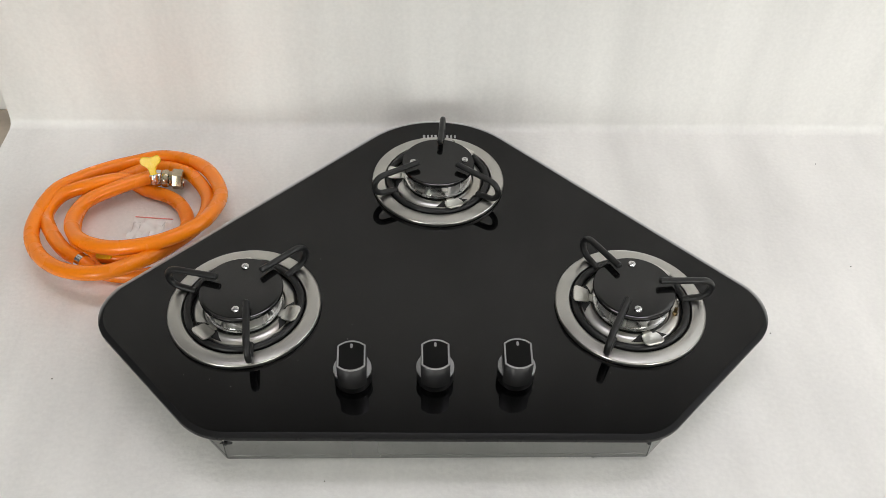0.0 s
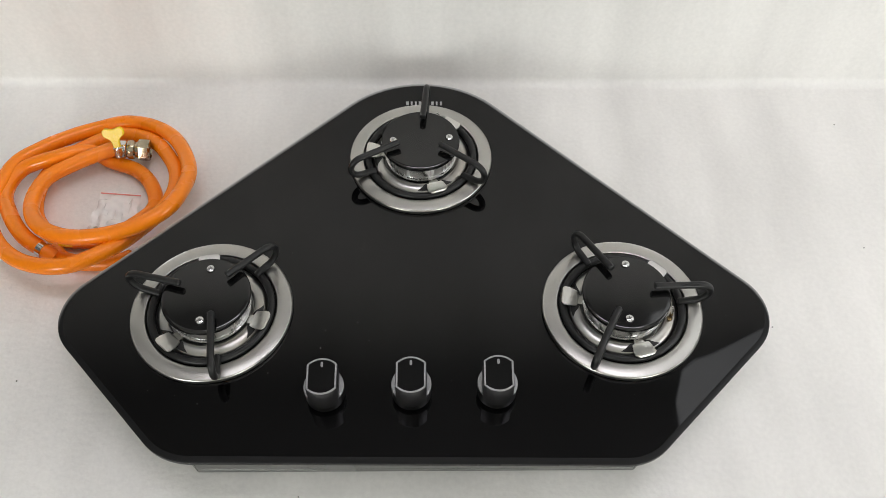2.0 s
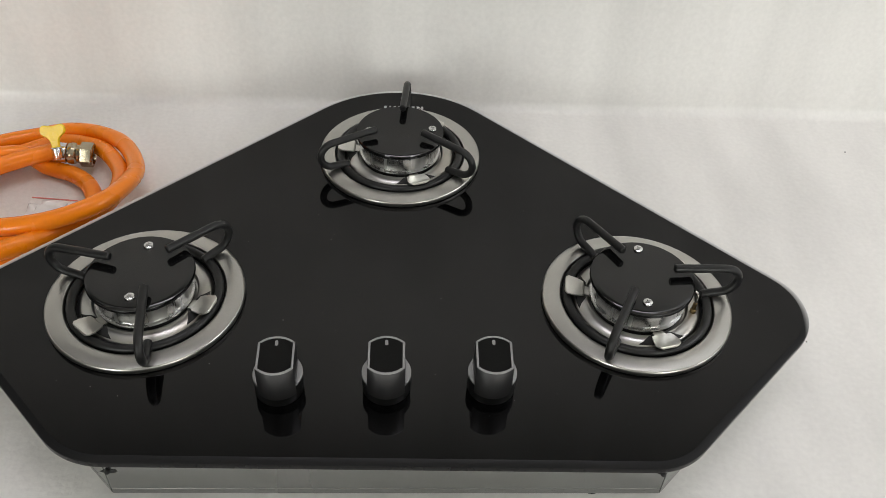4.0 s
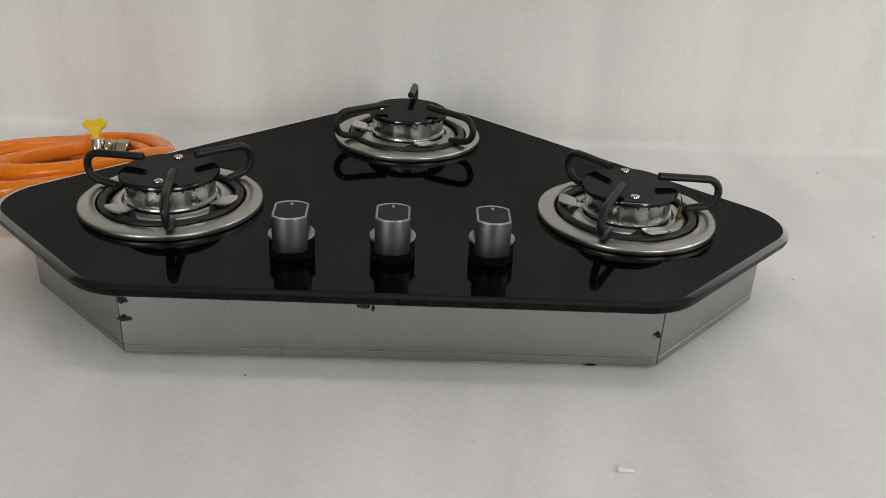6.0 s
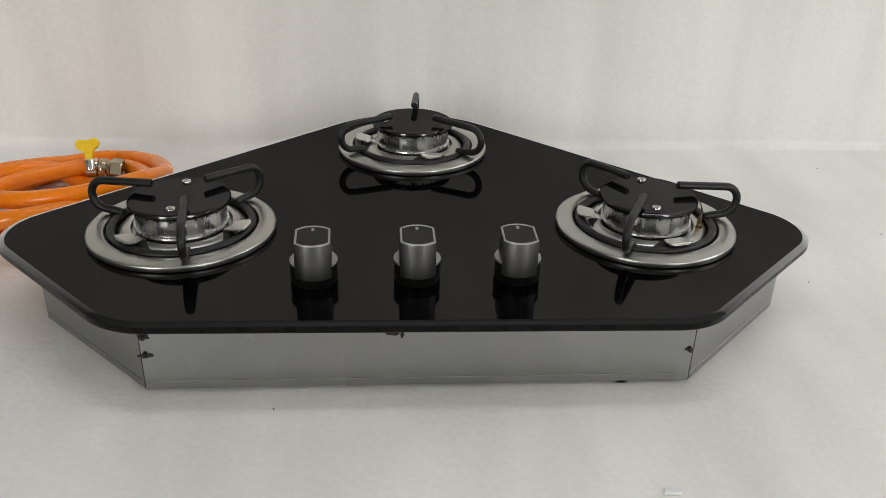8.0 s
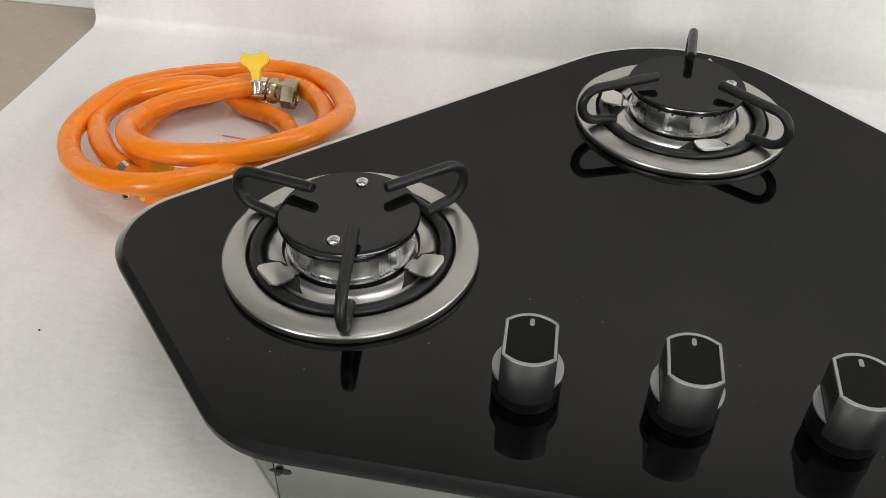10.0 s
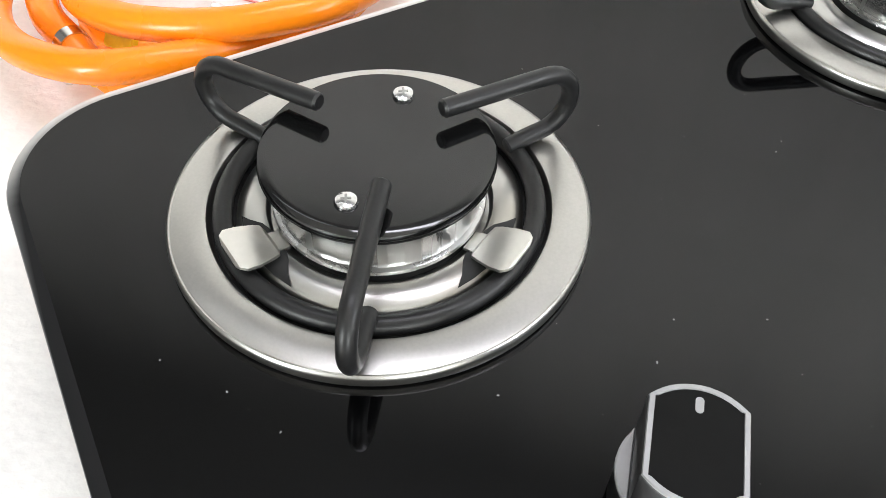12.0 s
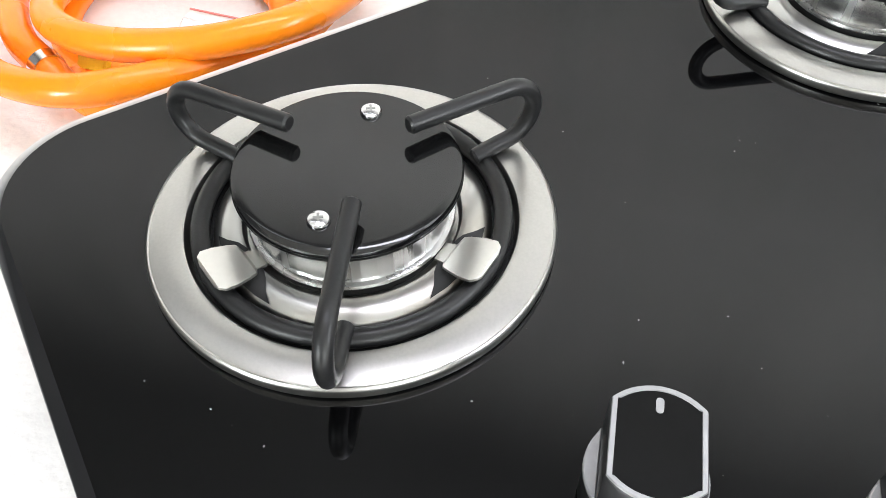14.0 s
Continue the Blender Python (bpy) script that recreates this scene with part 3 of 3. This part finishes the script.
# ---- the gas hose ----
HOSE_PATH = [
    (-0.3315, 0.4150, 0.0228), (-0.3480, 0.4140, 0.0250), (-0.3930, 0.3888, 0.0240), (-0.4167, 0.3687, 0.0218), (-0.4158, 0.3268, 0.0314), (-0.3962, 0.2928, 0.0413),
    (-0.3646, 0.2740, 0.0474), (-0.3303, 0.2702, 0.0515), (-0.2941, 0.2783, 0.0547), (-0.2642, 0.2976, 0.0563), (-0.2524, 0.3274, 0.0497), (-0.2527, 0.3745, 0.0364),
    (-0.2783, 0.4265, 0.0261), (-0.3124, 0.4544, 0.0194), (-0.3471, 0.4637, 0.0157), (-0.3774, 0.4572, 0.0130), (-0.4043, 0.4431, 0.0152), (-0.4344, 0.4193, 0.0188),
    (-0.4585, 0.3880, 0.0215), (-0.4600, 0.3230, 0.0282), (-0.4408, 0.2802, 0.0307), (-0.4015, 0.2477, 0.0385), (-0.3536, 0.2384, 0.0449), (-0.3146, 0.2586, 0.0448),
    (-0.2907, 0.2931, 0.0349), (-0.2690, 0.3339, 0.0296), (-0.2696, 0.3764, 0.0261), (-0.2932, 0.4175, 0.0202), (-0.3178, 0.4389, 0.0154), (-0.3523, 0.4479, 0.0118),
    (-0.3823, 0.4352, 0.0095), (-0.4135, 0.4068, 0.0085), (-0.4265, 0.3710, 0.0084), (-0.4210, 0.3326, 0.0085), (-0.4006, 0.3063, 0.0085), (-0.3689, 0.2954, 0.0086),
    (-0.3339, 0.3009, 0.0088), (-0.3052, 0.3211, 0.0097), (-0.2909, 0.3429, 0.0109), (-0.3011, 0.3725, 0.0120), (-0.3235, 0.3955, 0.0096), (-0.3535, 0.4081, 0.0091),
    (-0.3787, 0.4129, 0.0219), (-0.4116, 0.3992, 0.0261), (-0.4480, 0.3880, 0.0185), (-0.4560, 0.3545, 0.0195), (-0.4375, 0.3165, 0.0278), (-0.4125, 0.2850, 0.0310),
    (-0.3887, 0.2700, 0.0278), (-0.3800, 0.2660, 0.0215),
]
hose = tagged(part("gas_hose", tube(smooth_path(HOSE_PATH, 10), 0.0084, 24), HOSE, None, "coiled orange rubber gas hose on white foam", angle=60), category="gas hose")


def clamp():
    bm = lathe([(0.0090, -0.0055), (0.0102, -0.0055), (0.0102, 0.0055), (0.0090, 0.0055)], 32, True)
    return bm


end_dir = (Vector(HOSE_PATH[0]) - Vector(HOSE_PATH[1])).normalized()
turn = end_dir.to_track_quat("Z", "Y").to_matrix().to_4x4()
c1 = part("hose_clamp", clamp(), CHROME, hose, "bright steel hose clamp", Matrix.Translation(Vector(HOSE_PATH[0]) - end_dir * 0.0080) @ turn)
key = part("clamp_screw", lathe([(0, -0.004), (0.0050, -0.004), (0.0054, -0.002), (0.0054, 0.007), (0.0046, 0.008), (0, 0.008)], 16), CHROME, hose, "steel screw housing of the clamp", pose(-0.3382, 0.4035, 0.0287, -28, -9, 0))
WING = [(-0.0030, 0.0), (0.0030, 0.0), (0.0044, 0.011), (0.0066, 0.0155), (0.0118, 0.0195), (0.0128, 0.0245), (0.0098, 0.0288), (0.0045, 0.0282), (0.0, 0.0272), (-0.0045, 0.0282), (-0.0098, 0.0288), (-0.0128, 0.0245), (-0.0118, 0.0195), (-0.0066, 0.0155), (-0.0044, 0.011)]
fine_wing = [p.to_2d() for p in smooth_path([(a, b, 0) for a, b in WING], 4, True)]
wing = prism(fine_wing, [(0.0008, -0.0026), (0.0, -0.0018), (0.0, 0.0018), (0.0008, 0.0026)])
part("wing_key", wing, YELLOW, key, "yellow plastic wing key", pose(0, 0, 0.003, 90, 0, 6) @ Matrix.Scale(0.95, 4), angle=45)
nut_at = Matrix.Translation(Vector(HOSE_PATH[0])) @ turn @ Matrix.Scale(1.10, 4)
ferrule = part("ferrule", lathe([(0, -0.002), (0.0080, -0.002), (0.0098, 0.0), (0.0102, 0.003), (0.0098, 0.0055), (0.0082, 0.007), (0.0088, 0.009), (0.0096, 0.011), (0, 0.011)], 32), NUT, hose, "plated hose tail", nut_at)
hexa = [Vector((0.0116 * math.cos(math.pi / 3 * k), 0.0116 * math.sin(math.pi / 3 * k))) for k in range(6)]
nut = prism(hexa, [(0.0016, 0.0095), (0.0002, 0.0105), (0.0, 0.0110), (0.0, 0.0200), (0.0012, 0.0215)], False)
part("union_nut", nut, NUT, hose, "brassy plated hexagon union nut", nut_at, angle=25)
part("nut_bore", lathe([(0.0106, 0.0213), (0.0084, 0.0217), (0.0080, 0.0200), (0.0078, 0.0130), (0, 0.0130)], 32), NUT, hose, "", nut_at)
d2 = (Vector(HOSE_PATH[-2]) - Vector(HOSE_PATH[-3])).normalized()
turn2 = d2.to_track_quat("Z", "Y").to_matrix().to_4x4()
part("hose_clamp", lathe([(0.0082, -0.0034), (0.0091, -0.0034), (0.0091, 0.0034), (0.0082, 0.0034)], 32, True), CHROME, hose, "bright steel hose clamp", Matrix.Translation(Vector(HOSE_PATH[-2]) - d2 * 0.0012) @ turn2)
end_screw = [Vector((-0.3868, 0.2665, 0.0185)), Vector((-0.3872, 0.2610, 0.0182)), Vector((-0.3870, 0.2545, 0.0180))]
end_screw = part("clamp_screw", tube(end_screw, 0.0020, 12), SOOT, hose, "dark screw of the clamp")
part("screw_collar", lathe([(0.0018, -0.0015), (0.0034, -0.0015), (0.0037, 0.0), (0.0034, 0.0015), (0.0018, 0.0015)], 24, True), CHROME, end_screw, "bright steel collar of the screw", Matrix.Translation((-0.3868, 0.2560, 0.0180)) @ Vector((0.2, -1, 0)).to_track_quat("Z", "Y").to_matrix().to_4x4())
part("screw_tip", lathe([(0, -0.0015), (0.0022, -0.0015), (0.0026, 0.0), (0.0022, 0.0015), (0, 0.0015)], 16), YELLOW, end_screw, "yellow plastic tip", pose(-0.3800, 0.2650, 0.0100, 60, 0, 20))
part("end_key", prism(rounded([(-0.011, -0.006), (0.011, -0.006), (0.012, 0.006), (-0.010, 0.007)], [0.003] * 4, 4), [(0.001, -0.004), (0, -0.003), (0, 0.003), (0.001, 0.004)]), YELLOW, hose, "yellow plastic key of the clamp", pose(-0.3685, 0.2808, 0.0276, 52, 0, -6) @ Matrix.Scale(0.76, 4))
part("lower_loop", tube(smooth_path([(-0.3900, 0.2860, 0.0086), (-0.3750, 0.2720, 0.0086), (-0.3500, 0.2665, 0.0086), (-0.3200, 0.2680, 0.0086), (-0.3019, 0.2760, 0.0086)], 8), 0.0084, 22), HOSE, hose, "lowest turn of the orange hose", angle=60)

# ---- plastic bag with screws ----
def bag():
    bm = bmesh.new()
    nx, ny = 16, 18
    g = []
    for i in range(nx + 1):
        col = []
        for j in range(ny + 1):
            x, y = 0.046 * (i / nx - 0.5), -0.060 * j / ny
            z = 0.0040 + 0.0085 * noise.noise((x * 150, y * 110, 1.0)) * (1 if 1 < j < ny else 0.2)
            col.append(bm.verts.new((x, y, max(z, 0.0014))))
        g.append(col)
    for i in range(nx):
        for j in range(ny):
            bm.faces.new((g[i][j], g[i + 1][j], g[i + 1][j + 1], g[i][j + 1]))
    return bm


sack = tagged(part("plastic_bag", bag(), FILM, None, "small clear zip bag lying inside the hose", pose(-0.3350, 0.3640, 0.0, 0, 0, -5), angle=60), category="plastic bag")
part("zip_strip", box(0.046, 0.0012, 0.0006, (0, -0.001, 0.0052)), RED, sack, "thin red zip strip")
part("bag_screw", tube([Vector((-0.022, -0.050, 0.0030)), Vector((-0.012, -0.047, 0.0030))], 0.0015, 8), NUT, sack, "dark small screw")

# ---- crumbs on the foam ----
tagged(part("foam_flake", prism(rounded([(-0.006, -0.002), (0.005, -0.003), (0.006, 0.002), (-0.005, 0.003)], [0.001] * 4, 3), [(0.0004, 0.0), (0, 0.0006), (0, 0.0018), (0.0006, 0.0024)]), WHITE, None, "small white foam flake on the foam", pose(0.1569, -0.0745, 0.0003)), category="foam flake")
bm = bmesh.new()
for k in range(16):
    x, y = random.uniform(-0.5, 0.6), random.uniform(-0.15, 0.5)
    if k == 0:
        x, y = 0.3662, 0.1946
    if k == 1:
        x, y = -0.1027, 0.0169
    if k > 1 and -0.36 < x < 0.37 and y > 0.02:
        continue
    bmesh.ops.create_icosphere(bm, subdivisions=1, radius=random.uniform(0.0004, 0.0011), matrix=Matrix.Translation((x, y, 0.0006)))
tagged(part("specks", bm, DUST, None, "tiny dark specks scattered on the foam"), category="dirt", kind="stuff")
bm = bmesh.new()
for k in range(170):
    x, y = random.uniform(-0.33, 0.34), random.uniform(0.03, 0.48)
    r = random.choice((0.00010, 0.00012, 0.00015, 0.0002, 0.0003))
    if k < 5:
        x, y = ((-0.2353, 0.0902), (-0.2102, 0.0856), (-0.1304, 0.1076), (-0.0850, 0.1333), (-0.0817, 0.1517))[k]
        r = 0.00036
    if y > 0.49 - abs(x - 0.02) * 1.02 - 0.03 or y < 0.05 + max(0, abs(x) - 0.2) * 1.1:
        continue
    bmesh.ops.create_icosphere(bm, subdivisions=1, radius=r, matrix=pose(x, y, ZG + 0.0002, 0, 0, random.uniform(0, 180)) @ Matrix.Diagonal((random.uniform(0.8, 2.2), 1, 0.5, 1)))
tagged(part("dust", bm, LINT, hob, "pale dust specks on the glass"), kind="stuff")
